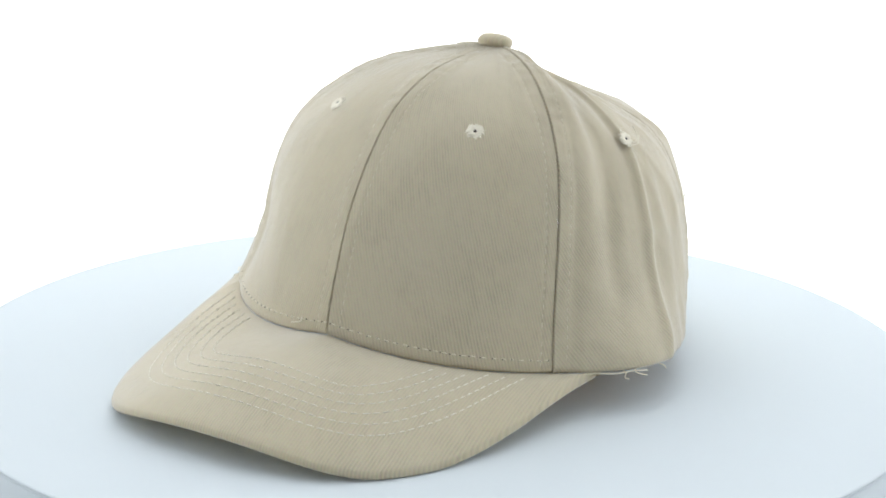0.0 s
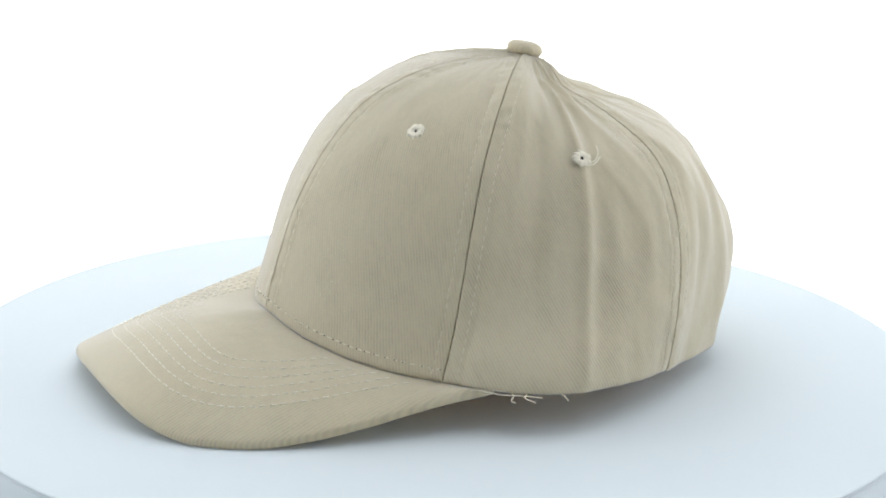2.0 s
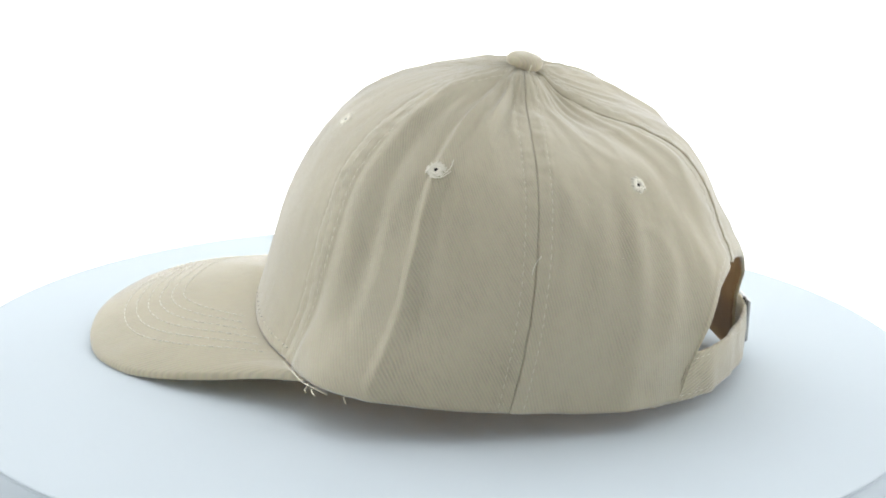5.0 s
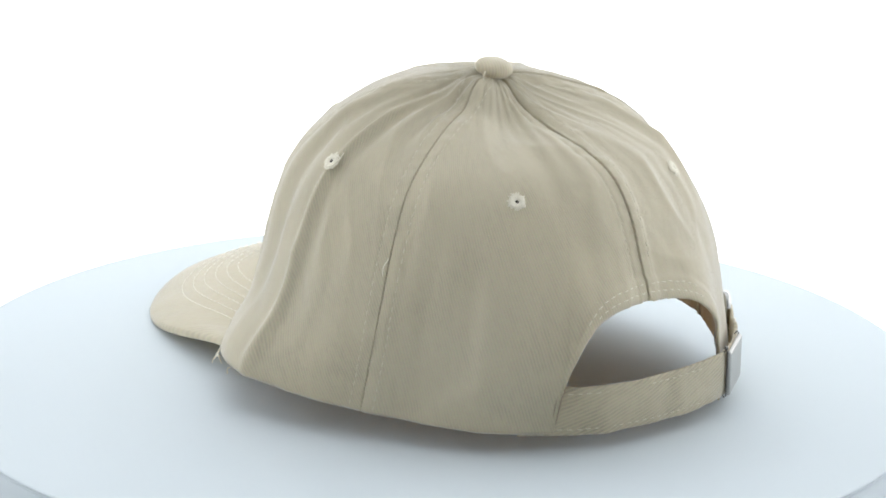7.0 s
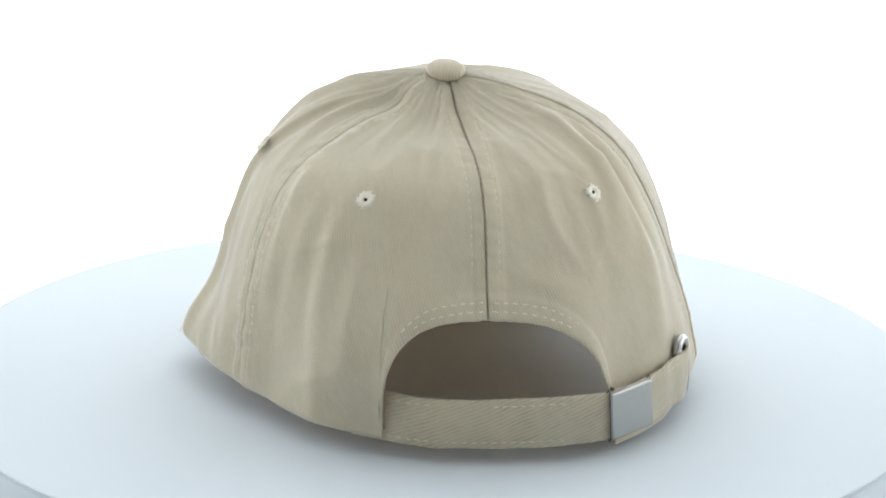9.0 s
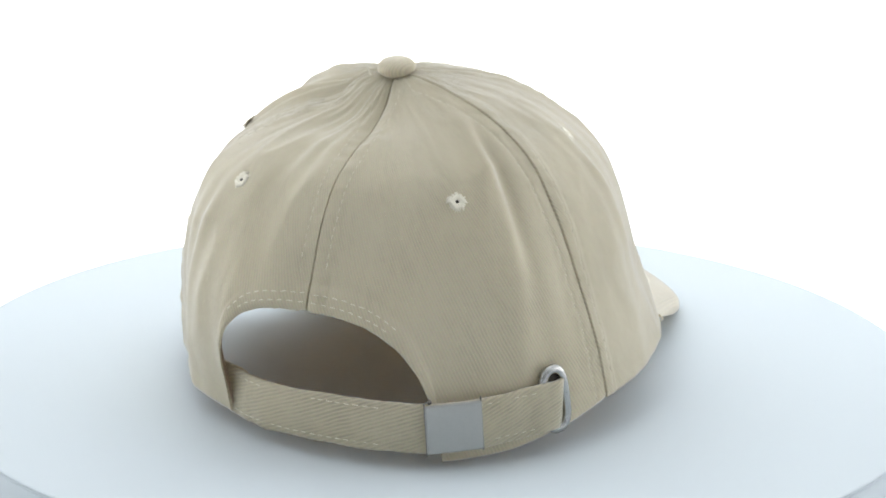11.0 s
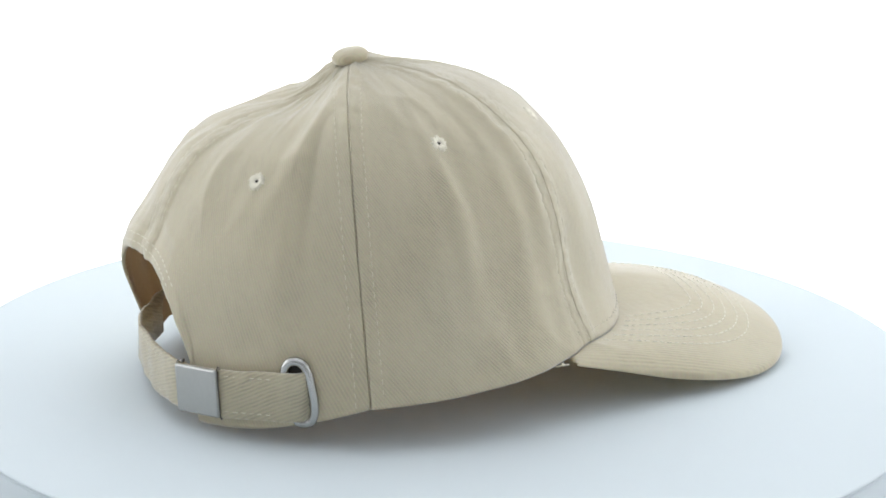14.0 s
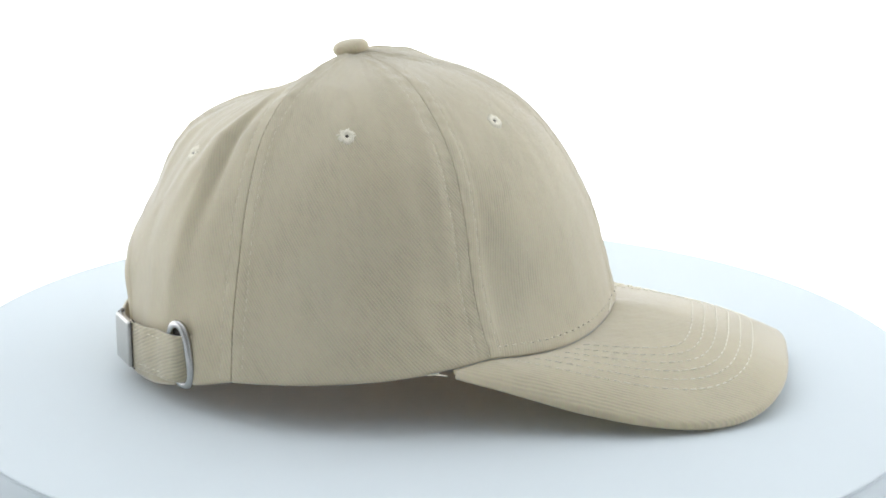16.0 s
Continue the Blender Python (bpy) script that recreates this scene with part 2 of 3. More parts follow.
# Each panel, from one seam to the next: sideways bulge and sag of its lower edge in millimetres;
# its folds: place across at top and bottom, width, height in millimetres, reach from and to down the panel;
# and its swells: place across, width, place down, width, height in millimetres.
PANELS = [
    (0.3, 0.5, -3.5, [(0.7, 0.75, 0.10, 0.6, 0.5, 1.1)], [(0.45, 0.3, 0.8, 0.2, 1.2), (0.86, 0.2, 0.82, 0.12, -2.2)]),
    (-0.8, 0.0, -0.8, [(0.10, 0.10, 0.05, 0.9, 0.2, 0.9), (0.30, 0.22, 0.05, 0.8, 0.45, 1.0), (0.60, 0.50, 0.055, 0.9, 0.25, 0.85), (0.55, 0.40, 0.07, -0.9, 0.35, 1.0),
                       (0.78, 0.76, 0.07, -0.7, 0.25, 0.9)], [(0.35, 0.3, 0.93, 0.12, 2.5), (0.6, 0.35, 0.62, 0.15, 2.0)]),
    (-2.0, 0.0, -9.0, [(0.02, 0.62, 0.06, 1.6, 0.16, 0.7), (0.15, 0.22, 0.03, -2.0, 0.3, 0.72), (0.22, 0.28, 0.03, 1.3, 0.32, 0.75), (0.30, 0.28, 0.05, 1.1, 0.35, 0.9), (0.55, 0.5, 0.12, -1.4, 0.10, 0.36),
                       (0.80, 0.78, 0.04, 0.8, 0.08, 0.35)], [(0.72, 0.16, 0.80, 0.14, 4.5), (0.38, 0.25, 0.66, 0.18, 3.8)]),
    (-2.0, 0.0, 0.0, [(0.5, 0.5, 0.16, -1.6, 0.12, 0.34), (0.5, 0.5, 0.2, 0.9, 0.34, 0.55), (0.62, 0.60, 0.05, 1.2, 0.5, 1.1), (0.80, 0.84, 0.05, -1.2, 0.5, 1.1), (0.44, 0.40, 0.05, -1.3, 0.52, 1.0), (0.30, 0.28, 0.04, 1.0, 0.56, 1.05),
                      (0.25, 0.30, 0.05, 0.8, 0.08, 0.5), (0.70, 0.66, 0.04, -0.6, 0.4, 0.9)], [(0.33, 0.26, 0.74, 0.17, 6.0), (0.18, 0.12, 0.69, 0.06, 2.0), (0.7, 0.25, 0.50, 0.2, 2.5), (0.36, 0.17, 1.0, 0.15, -5.5), (0.76, 0.22, 0.95, 0.2, -4.5)]),
    (-1.5, 0.0, 0.0, [(0.86, 0.82, 0.06, 1.2, 0.10, 0.95), (0.74, 0.73, 0.06, -1.6, 0.2, 0.9), (0.54, 0.50, 0.028, 2.2, 0.15, 1.1), (0.45, 0.42, 0.05, -1.2, 0.12, 1.0),
                       (0.36, 0.24, 0.04, 2.0, 0.06, 0.42), (0.22, 0.16, 0.05, -1.6, 0.06, 0.45), (0.64, 0.62, 0.04, -1.4, 0.06, 0.4), (0.20, 0.18, 0.05, 0.7, 0.5, 1.1)], [(0.60, 0.30, 0.98, 0.13, 11.5), (0.72, 0.2, 0.33, 0.12, 3.0)]),
    (-0.7, 0.0, -1.4, [], [(0.8, 0.3, 0.7, 0.2, 1.0), (0.25, 0.25, 0.28, 0.12, -1.0)]),
]
GROOVES = [1.3, 0.2, 0.8, 1.5, 0.55, 1.2]
# Thickness of the folded seam allowance on the panel before and the panel after each seam, in millimetres.
FLANGES = [(0.4, 0.4), (0.5, 0.2), (0.65, 0.15), (0.8, 0.25), (0.5, 0.3), (0.8, 0.1)]
ARCH_MID, ARCH_LEFT, ARCH_RIGHT, ARCH_LOW, ARCH_HIGH = 177.5, 26.2, 31.3, 8.0, 57.0


def seam_at(k, s):
    """Azimuth in degrees, radius and height in millimetres down seam k."""
    (a0, a1, a2), table = SEAMS[k % 6]
    rz = catmull(table, s)
    s = np.asarray(s, float)
    az = a0 * (1 - s) * (1 - 2 * s) + 4 * a1 * s * (1 - s) + a2 * s * (2 * s - 1) + (360 if k == 6 else 0)
    return az, rz[..., 0], rz[..., 1]


def crown(k, u, s, lift=0.0):
    """Points on panel k, u across it from 0 to 1 and s down it from 0 to 1, in cap space."""
    u, s = np.broadcast_arrays(np.asarray(u, float), np.asarray(s, float))
    az0, r0, z0 = seam_at(k, s)
    az1, r1, z1 = seam_at(k + 1, s)
    az = az0 + (az1 - az0) * u
    mid, low, sag, folds, swells = PANELS[k]
    r = r0 + (r1 - r0) * u
    z = z0 + (z1 - z0) * u
    across = np.sin(np.pi * u)
    out = across * (mid * np.sin(np.pi * np.clip(s, 0, 1)) ** 1.2 + low * s ** 4)
    z = z + across * sag * s ** 3
    for u0, u1, wide, high, s0, s1 in folds:
        window = np.clip((s - s0) / 0.12, 0, 1) * np.clip((s1 - s) / 0.18, 0, 1)
        out = out + high * np.exp(-((u - u0 - (u1 - u0) * s) / wide) ** 2) * window
    for u0, wide, s0, deep, high in swells:
        out = out + high * np.exp(-((u - u0) / wide) ** 2 - ((s - s0) / deep) ** 2) * np.minimum(1, across * 3)
    soft = np.array([noise.noise(Vector((a * 5 + 20 * k, b * 2.2, 3.1))) + 0.45 * noise.noise(Vector((a * 13 + 20 * k, b * 5, 7.7)))
                     for a, b in zip(u.ravel(), s.ravel())]).reshape(u.shape)
    rough = (0.35, 0.75, 1.0, 1.25, 1.2, 0.35)[k]
    wrinkle = np.array([1 - min(1, 2.4 * abs(noise.noise(Vector((a * 3.2 + b * 3.6 + 11 * k, b * 2.6 - a * 2.0, 2.2))))) for a, b in zip(u.ravel(), s.ravel())]).reshape(u.shape)
    soft = soft + (0.1 if k in (0, 5) else 0.75) * wrinkle ** 2
    out = out + rough * soft * np.minimum(1, across * 2.5) * np.minimum(1, s * 5)
    if k == 3:
        out = out + 0.2 * np.cos(u * 2 * np.pi * 8 + 3 * s) * np.clip((s - 0.03) / 0.05, 0, 1) * np.clip((0.24 - s) / 0.12, 0, 1) * np.minimum(1, across * 2)
    wide = np.maximum(1e-3, np.radians(az1 - az0) * np.maximum(r, 4))
    d = np.minimum(u, 1 - u) * wide
    groove = np.where(u < 0.5, GROOVES[k], GROOVES[(k + 1) % 6])
    own = np.where(u < 0.5, FLANGES[k][1], FLANGES[(k + 1) % 6][0])
    both = np.where(u < 0.5, sum(FLANGES[k]) / 2, sum(FLANGES[(k + 1) % 6]) / 2)
    flange = own + (both - own) * np.exp(-(d / 0.4) ** 2)
    ragged = np.array([1 + 0.55 * noise.noise(Vector((b * 38, round(a) * 3.3 + k, 9.1))) for a, b in zip(u.ravel(), s.ravel())]).reshape(u.shape)
    out = out + flange / (1 + np.exp((d - 6.3) * 2.6)) - groove * ragged * np.exp(-(d / 0.30) ** 4) - 0.3 * np.exp(-((d - 5.2) / 0.7) ** 2)
    pucker = np.array([noise.noise(Vector((a * 6 + 9 * k, b * 42, 1.3))) for a, b in zip(u.ravel(), s.ravel())]).reshape(u.shape)
    out = out + 0.75 * pucker * (1 - np.exp(-(d / 1.2) ** 2)) / (1 + np.exp((d - 6.5) * 1.2)) + lift
    slope = np.clip(s * 1.6, 0.0, 1) ** 0.8
    r = r + out * slope
    z = z + out * np.sqrt(1 - np.minimum(slope, 1) ** 2 * 0.98)
    a = np.radians(az)
    return np.stack([TOP[0] + r * np.sin(a) * 0.001, TOP[1] + r * np.cos(a) * 0.001, z * 0.001], -1)


def arch_limit(k, u):
    """How far down panel k reaches at u: 1, or less over the opening at the back."""
    if k not in (2, 3):
        return 1.0
    s = np.linspace(0.4, 1, 241)
    az0, r0, z0 = seam_at(k, s)
    az1, r1, z1 = seam_at(k + 1, s)
    az, z = az0 + (az1 - az0) * u, z0 + (z1 - z0) * u
    half, p, q = (ARCH_RIGHT, 3.3, 0.52) if k == 2 else (ARCH_LEFT, 4.0, 0.45)
    d = np.abs(az - ARCH_MID) / half
    edge = ARCH_LOW - 4 + (ARCH_HIGH - ARCH_LOW + 4) * np.clip(1 - d ** p, 0, 1) ** q
    inside = (d < 1) & (z < edge)
    return float(s[np.argmax(inside)]) if inside.any() else 1.0


def new_cap():
    cap = new("baseball_cap")
    cap.matrix_world = CAP_BASE
    return tagged(cap, "beige cotton twill baseball cap with stitched brim and strap closure", "cap")


CAP_BASE = pose(CAP_AT[0], CAP_AT[1], 0, 0, 0, CAP_TURN)
CAP = new_cap()


def panels():
    clothes = [TWILL_FRONT_RIGHT, TWILL_SIDE, TWILL_BACK, TWILL_BACK, TWILL_SIDE, TWILL_FRONT_LEFT]
    rows = np.linspace(0.0, 1, 130) ** 0.9
    edge = np.array([0, 0.0015, 0.003, 0.0045, 0.006, 0.009, 0.013, 0.018, 0.024, 0.030, 0.036, 0.042, 0.048, 0.054, 0.060, 0.066, 0.072, 0.079, 0.087, 0.096, 0.107, 0.12])
    inner = np.linspace(0.14, 0.86, 46)
    for k in range(6):
        cols = np.concatenate([edge, inner, 1 - edge[::-1]])
        if k in (2, 3):
            az0, _, _ = seam_at(k, 0.9)
            az1, _, _ = seam_at(k + 1, 0.9)
            corner = ((ARCH_MID - ARCH_RIGHT if k == 2 else ARCH_MID + ARCH_LEFT) - az0) / (az1 - az0)
            cols = np.unique(np.concatenate([cols, corner + np.linspace(-0.012, 0.012, 9), corner + np.linspace(-0.05, 0.05, 21)]))
        limits = np.array([arch_limit(k, u) for u in cols])
        s = rows[:, None] * limits[None, :]
        u = np.broadcast_to(cols[None, :], s.shape)
        # folded hem along the opening and a rolled lower edge
        gap = (limits[None, :] - s) * 170
        hem = np.where(limits[None, :] < 0.97, 0.55 / (1 + np.exp(np.clip((gap - 9) * 1.8, -40, 40))), 0) - 0.8 * np.exp(-(gap / 1.0) ** 2)
        p = crown(k, u, s, hem)
        uv = np.stack([(u - 0.5) * (0.088 if k in (0, 5) else 0.112), -s * 0.170], -1)
        bm = grid(p, uv)
        bmesh.ops.recalc_face_normals(bm, faces=bm.faces)
        bm.faces.ensure_lookup_table()
        f = bm.faces[len(bm.faces) // 2]
        if f.normal.dot(f.calc_center_median() - Vector((TOP[0], TOP[1], 0.04))) < 0:
            bmesh.ops.reverse_faces(bm, faces=bm.faces)
        ob = part("panel", bm, clothes[k], CAP)
        mod = ob.modifiers.new("cloth", "SOLIDIFY")
        mod.thickness, mod.offset = 0.0015, -1
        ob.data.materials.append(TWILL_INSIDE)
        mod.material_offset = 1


panels()


def stitches(points, normals, length=0.0026, gap=0.0012, thick=0.00032, rise=0.0):
    """A row of thread stitches along a path on the cloth, as one bmesh."""
    points, normals = np.asarray(points), np.asarray(normals)
    d = np.r_[0, np.cumsum(np.linalg.norm(np.diff(points, axis=0), axis=1))]
    bm = bmesh.new()
    at = 0.0005
    rng = random.Random(len(points))
    while at + length < d[-1]:
        ln = length * rng.uniform(0.85, 1.1)
        a, b = [np.array([np.interp(x, d, points[:, i]) for i in range(3)]) for x in (at, min(at + ln, d[-1]))]
        n = np.array([np.interp(at + ln / 2, d, normals[:, i]) for i in range(3)])
        n /= np.linalg.norm(n) + 1e-9
        t = (b - a) / (np.linalg.norm(b - a) + 1e-9)
        side = np.cross(t, n)
        m = (a + b) / 2 + side * rng.uniform(-1, 1) * 0.00012
        rings = []
        for q, w, hgt in ((a, 0.5, -0.5), (a * 0.8 + b * 0.2, 1, 0.15), (a * 0.2 + b * 0.8, 1, 0.15), (b, 0.5, -0.5)):
            q = q + n * (thick * hgt + rise) + (m - (a + b) / 2)
            rings.append([bm.verts.new(q + thick * w * (np.cos(x) * side + np.sin(x) * n)) for x in np.linspace(0, 2 * np.pi, 5, endpoint=False)])
        for r0, r1 in zip(rings, rings[1:]):
            for j in range(5):
                bm.faces.new((r0[j], r0[(j + 1) % 5], r1[(j + 1) % 5], r1[j]))
        bm.faces.new(rings[0][::-1])
        bm.faces.new(rings[-1])
        at += ln + gap * rng.uniform(0.8, 1.2)
    bmesh.ops.recalc_face_normals(bm, faces=bm.faces)
    return bm


def crown_normal(k, u, s):
    e = 0.004
    a = crown(k, np.clip(u + e, 0, 1), s) - crown(k, np.clip(u - e, 0, 1), s)
    b = crown(k, u, np.clip(s + e, 0, 1)) - crown(k, u, np.clip(s - e, 0, 1))
    n = np.cross(a, b)
    n /= np.linalg.norm(n, axis=-1)[..., None] + 1e-12
    p = crown(k, u, s) - np.array([TOP[0], TOP[1], 0.04])
    return n * np.sign((n * p).sum(-1))[..., None]


def seam_stitching():
    """Two rows of stitching beside every seam, and the rows round the lower edge and the opening."""
    for k in range(6):
        for side in (0, 1):
            seam = k if side == 0 else k + 1
            end = 0.99 if seam % 6 != 3 else 0.62
            s = np.linspace(0.07, end, 160)
            az0, r0, _ = seam_at(k, s)
            az1, r1, _ = seam_at(k + 1, s)
            off = np.minimum(0.35, 5.2 / (np.radians(az1 - az0) * ((r0 + r1) / 2)))
            u = off if side == 0 else 1 - off
            if seam % 6 == 3:
                lim = np.array([arch_limit(k, x) for x in u])
                keep = s < lim - 0.02
                u, s = u[keep], s[keep]
            part("topstitching", stitches(crown(k, u, s), crown_normal(k, u, s), 0.0024, 0.0014, 0.00020), SEAM_THREAD, CAP)
    for k in (2, 3):
        for drop in (0.020, 0.039):
            u = np.linspace(0.01, 0.99, 400)
            lim = np.array([arch_limit(k, x) for x in u])
            az0, az1 = seam_at(k, 0.75)[0], seam_at(k + 1, 0.75)[0]
            keep = np.abs(az0 + (az1 - az0) * u - ARCH_MID) < (19 if drop < 0.03 else 21)
            u, s = u[keep], (lim - drop)[keep]
            part("opening_stitching", stitches(crown(k, u, s, 0.5), crown_normal(k, u, s), 0.0026, 0.0014, 0.00023), THREAD, CAP)
    # front edge above the brim
    pts, nrm = [], []
    for k, u in ((5, np.linspace(0.0, 1, 120)), (0, np.linspace(0.0, 1, 120)[1:])):
        s = np.full_like(u, 0.972)
        pts.append(crown(k, np.clip(u, 0.012, 0.988), s))
        nrm.append(crown_normal(k, np.clip(u, 0.03, 0.97), s))
    part("brim_seam_stitching", stitches(np.concatenate(pts), np.concatenate(nrm), 0.0024, 0.0016, 0.00028), SEAM_THREAD, CAP)
    # dark dashes painted as shade between the stitches; nothing is pierced
    part("needle_hole_shade", stitches(np.concatenate(pts), np.concatenate(nrm), 0.0008, 0.0034, 0.00028), NEEDLE, CAP)


seam_stitching()


def bottom_edge(az):
    """The crown's lower edge at an azimuth in degrees, in cap space."""
    az = az % 360
    ends = [seam_at(k, 1.0)[0] for k in range(7)]
    k = max(i for i in range(6) if az >= ends[i] or i == 0) if az >= ends[0] else 5
    if az < ends[0]:
        az += 360
    u = (az - ends[k]) / (seam_at(k + 1, 1.0)[0] - ends[k])
    return crown(k, np.array([u]), np.array([1.0]))[0]


# Brim: half width, length, roundness across and along, height, fall to the front, droop to the sides.
BRIM_W, BRIM_L, BRIM_PX, BRIM_PY = 0.0894, 0.1313, 0.64, 0.70
BRIM_THICK = 0.0034


def brim_outer(th):
    c, s = np.cos(th), np.sin(th)
    x = BRIM_W * np.sign(c) * abs(c) ** BRIM_PX + 0.0019 * s
    y = 0.044 + BRIM_L * s ** BRIM_PY
    z = 0.03926 - 0.2547 * (y - 0.044) - 0.01212 * (abs(x - 0.0019) / 0.08) ** 2.39 + 0.00084 * x / 0.08 + 0.00726 * s ** 8
    end = math.exp(-(s / 0.16) ** 2)
    corner = np.array((0.0940, 0.045, 0.0250)) if c > 0 else np.array((-0.0935, 0.043, 0.0165))
    p = np.array((x, y, max(z, BRIM_THICK + 0.0003)))
    return p * (1 - end) + corner * end


@functools.lru_cache(maxsize=None)
def brim_ends(th):
    az = 58.5 + (-57.0 - 58.5) * th / np.pi
    return bottom_edge(az) * np.array((0.990, 0.990, 1)) + np.array((0, 0, -0.0006)), brim_outer(th)


def brim_point(th, v):
    a, b = brim_ends(float(th))
    up = 4 * v * (1 - v) * 0.0050 * math.sin(th) ** 0.7
    return a * (1 - v) + b * v + np.array((0, 0, up))


def brim():
    th = np.pi * (0.5 - 0.5 * np.cos(np.linspace(0, np.pi, 121)))
    th = np.clip(0.5 * th + 0.5 * np.linspace(0, np.pi, 121), 1e-4, np.pi - 1e-4)
    vs = np.linspace(0, 1, 26)
    top = np.array([[brim_point(t, v) for t in th] for v in vs])
    h = BRIM_THICK
    mid = np.array([top[-1] + (top[-1] - top[-2]) / (np.linalg.norm(top[-1] - top[-2], axis=1)[:, None] + 1e-6) * q + np.array((0, 0, dz))
                    for q, dz in ((0.0008, -0.0004), (0.0013, -h * 0.35), (0.0013, -h * 0.65), (0.0008, -h + 0.0004))])
    thin = h * (0.25 + 0.75 * np.clip(np.sin(th) / 0.25, 0, 1))
    mid = mid + np.array((0, 0, 1)) * ((h - thin)[None, :, None] * np.array([0.0, 0.35, 0.65, 1.0])[:, None, None])
    low = top[::-1] - np.array((0, 0, 1)) * thin[None, :, None]
    p = np.concatenate([top, mid, low])
    uv = np.stack([p[..., 0], p[..., 1]], -1)
    bm = grid(p, uv)
    bmesh.ops.recalc_face_normals(bm, faces=bm.faces)
    part("brim", bm, TWILL_BRIM, CAP, "curved stiff brim with six rows of stitching")
    # rows of stitching run parallel to the outer edge
    fine_t, fine_v = np.linspace(0.002, np.pi - 0.002, 301), np.linspace(0, 1, 61)
    sheet = np.array([[brim_point(t, v) for t in fine_t] for v in fine_v])
    flat = sheet.reshape(-1, 3)
    rim = sheet[-1]
    tan = np.gradient(rim[:, :2], axis=0)
    tan /= np.linalg.norm(tan, axis=1)[:, None]
    inward = np.stack([-tan[:, 1], tan[:, 0]], -1)
    for row in range(6):
        line = rim[:, :2] + inward * (0.0142 + 0.0052 * row)
        path = []
        for q in line:
            d2 = ((flat[:, :2] - q) ** 2).sum(1)
            best = np.argpartition(d2, 4)[:4]
            nearest = best[np.argmin(d2[best])]
            if d2[nearest] > 0.0015 ** 2 or nearest // len(fine_t) < 3:
                continue
            w = 1 / (d2[best] + 1e-9)
            path.append((q[0], q[1], float((flat[best, 2] * w).sum() / w.sum()) + 0.0001))
        path = np.array(path)
        nrm = np.tile((0, 0, 1.0), (len(path), 1))
        part("brim_stitching", stitches(path, nrm, 0.0030, 0.0011, 0.00026), BRIM_THREAD, CAP)


brim()


def button():
    prof = [(0, 0.0062), (0.0025, 0.0061), (0.0046, 0.0058), (0.0063, 0.0051), (0.0074, 0.0040), (0.0078, 0.0026), (0.0075, 0.0012), (0.0064, 0.0002), (0.005, -0.0006), (0, -0.0008)]
    bm = lathe(prof, 40)
    layer = bm.loops.layers.uv.new("UVMap")
    for f in bm.faces:
        for loop in f.loops:
            loop[layer].uv = (loop.vert.co.x, loop.vert.co.y)
    for v in bm.verts:
        v.co += v.co.normalized() * 0.00025 * noise.noise(v.co * 300)
    bmesh.ops.transform(bm, matrix=pose(TOP[0], TOP[1] + 0.0003, 0.1316, 11, 0, 0), verts=bm.verts)
    part("button", bm, TWILL_BACK, CAP, "cloth-covered round top button")


button()


def locate(k, az, z):
    """u, s of the point of panel k at an azimuth and a height in millimetres."""
    u, s = 0.5, 0.5
    for _ in range(30):
        az0, r0, z0 = seam_at(k, s)
        az1, r1, z1 = seam_at(k + 1, s)
        u = float((az - az0) / (az1 - az0))
        here = crown(k, np.array([u]), np.array([s]))[0][2] * 1000
        s = float(np.clip(s + (here - z) / 150, 0.05, 1))
    return u, s


def eyelet(k, az, z, seed):
    u, s = locate(k, az, z)
    ua, sa = np.array([u]), np.array([s])
    p, n = crown(k, ua, sa)[0], crown_normal(k, ua, sa)[0]
    rng = random.Random(seed)
    m = Matrix.Translation(p) @ Vector(n).to_track_quat("Z", "Y").to_matrix().to_4x4()
    bm = bmesh.new()
    count = 34
    for i in range(count):
        a = 2 * math.pi * i / count + rng.uniform(-0.05, 0.05)
        r0, r1 = 0.0007, rng.uniform(0.0032, 0.0044)
        w0, w1 = 0.00022, 0.00038
        rings = []
        for r, w, h in ((r0, w0, -0.0001), (r0 + 0.0005, w0, 0.00045), (r1 * 0.75, w1, 0.00045), (r1, w1 * 0.6, -0.0003)):
            c = Vector((r * math.cos(a), r * math.sin(a), h))
            side = Vector((-math.sin(a), math.cos(a), 0))
            rings.append([bm.verts.new(c + side * w * x + Vector((0, 0, y * w))) for x, y in ((-1, -1), (-0.6, 0.6), (0.6, 0.6), (1, -1))])
        for a0, a1 in zip(rings, rings[1:]):
            for j in range(3):
                bm.faces.new((a0[j], a0[j + 1], a1[j + 1], a1[j]))
    bmesh.ops.recalc_face_normals(bm, faces=bm.faces)
    bmesh.ops.transform(bm, matrix=m, verts=bm.verts)
    ring = part("eyelet", bm, EYELET_THREAD, CAP, "pale embroidered ventilation eyelet")
    # solid dark plug, the shade inside the eyelet put into its colour
    hole_shade = lathe([(0, 0.0003), (0.0006, 0.0003), (0.0007, 0.0001), (0, -0.0002)], 14)
    bmesh.ops.transform(hole_shade, matrix=m, verts=hole_shade.verts)
    part("hole_shade", hole_shade, HOLE, ring)
    return m


EYELETS = [eyelet(0, 28.8, 112.7, 1), eyelet(1, 80.7, 110.9, 2), eyelet(2, 139.0, 96.2, 3),
           eyelet(3, 213.2, 96.2, 4), eyelet(4, 279.3, 102.6, 5), eyelet(5, 333.8, 109.8, 6)]


# ---- strap, buckle, ring ----
RING_U, RING_S = locate(2, 120.5, 22.4)
RING_AT = crown(2, np.array([RING_U]), np.array([RING_S]))[0]
RING_N = crown_normal(2, np.array([RING_U]), np.array([RING_S]))[0]
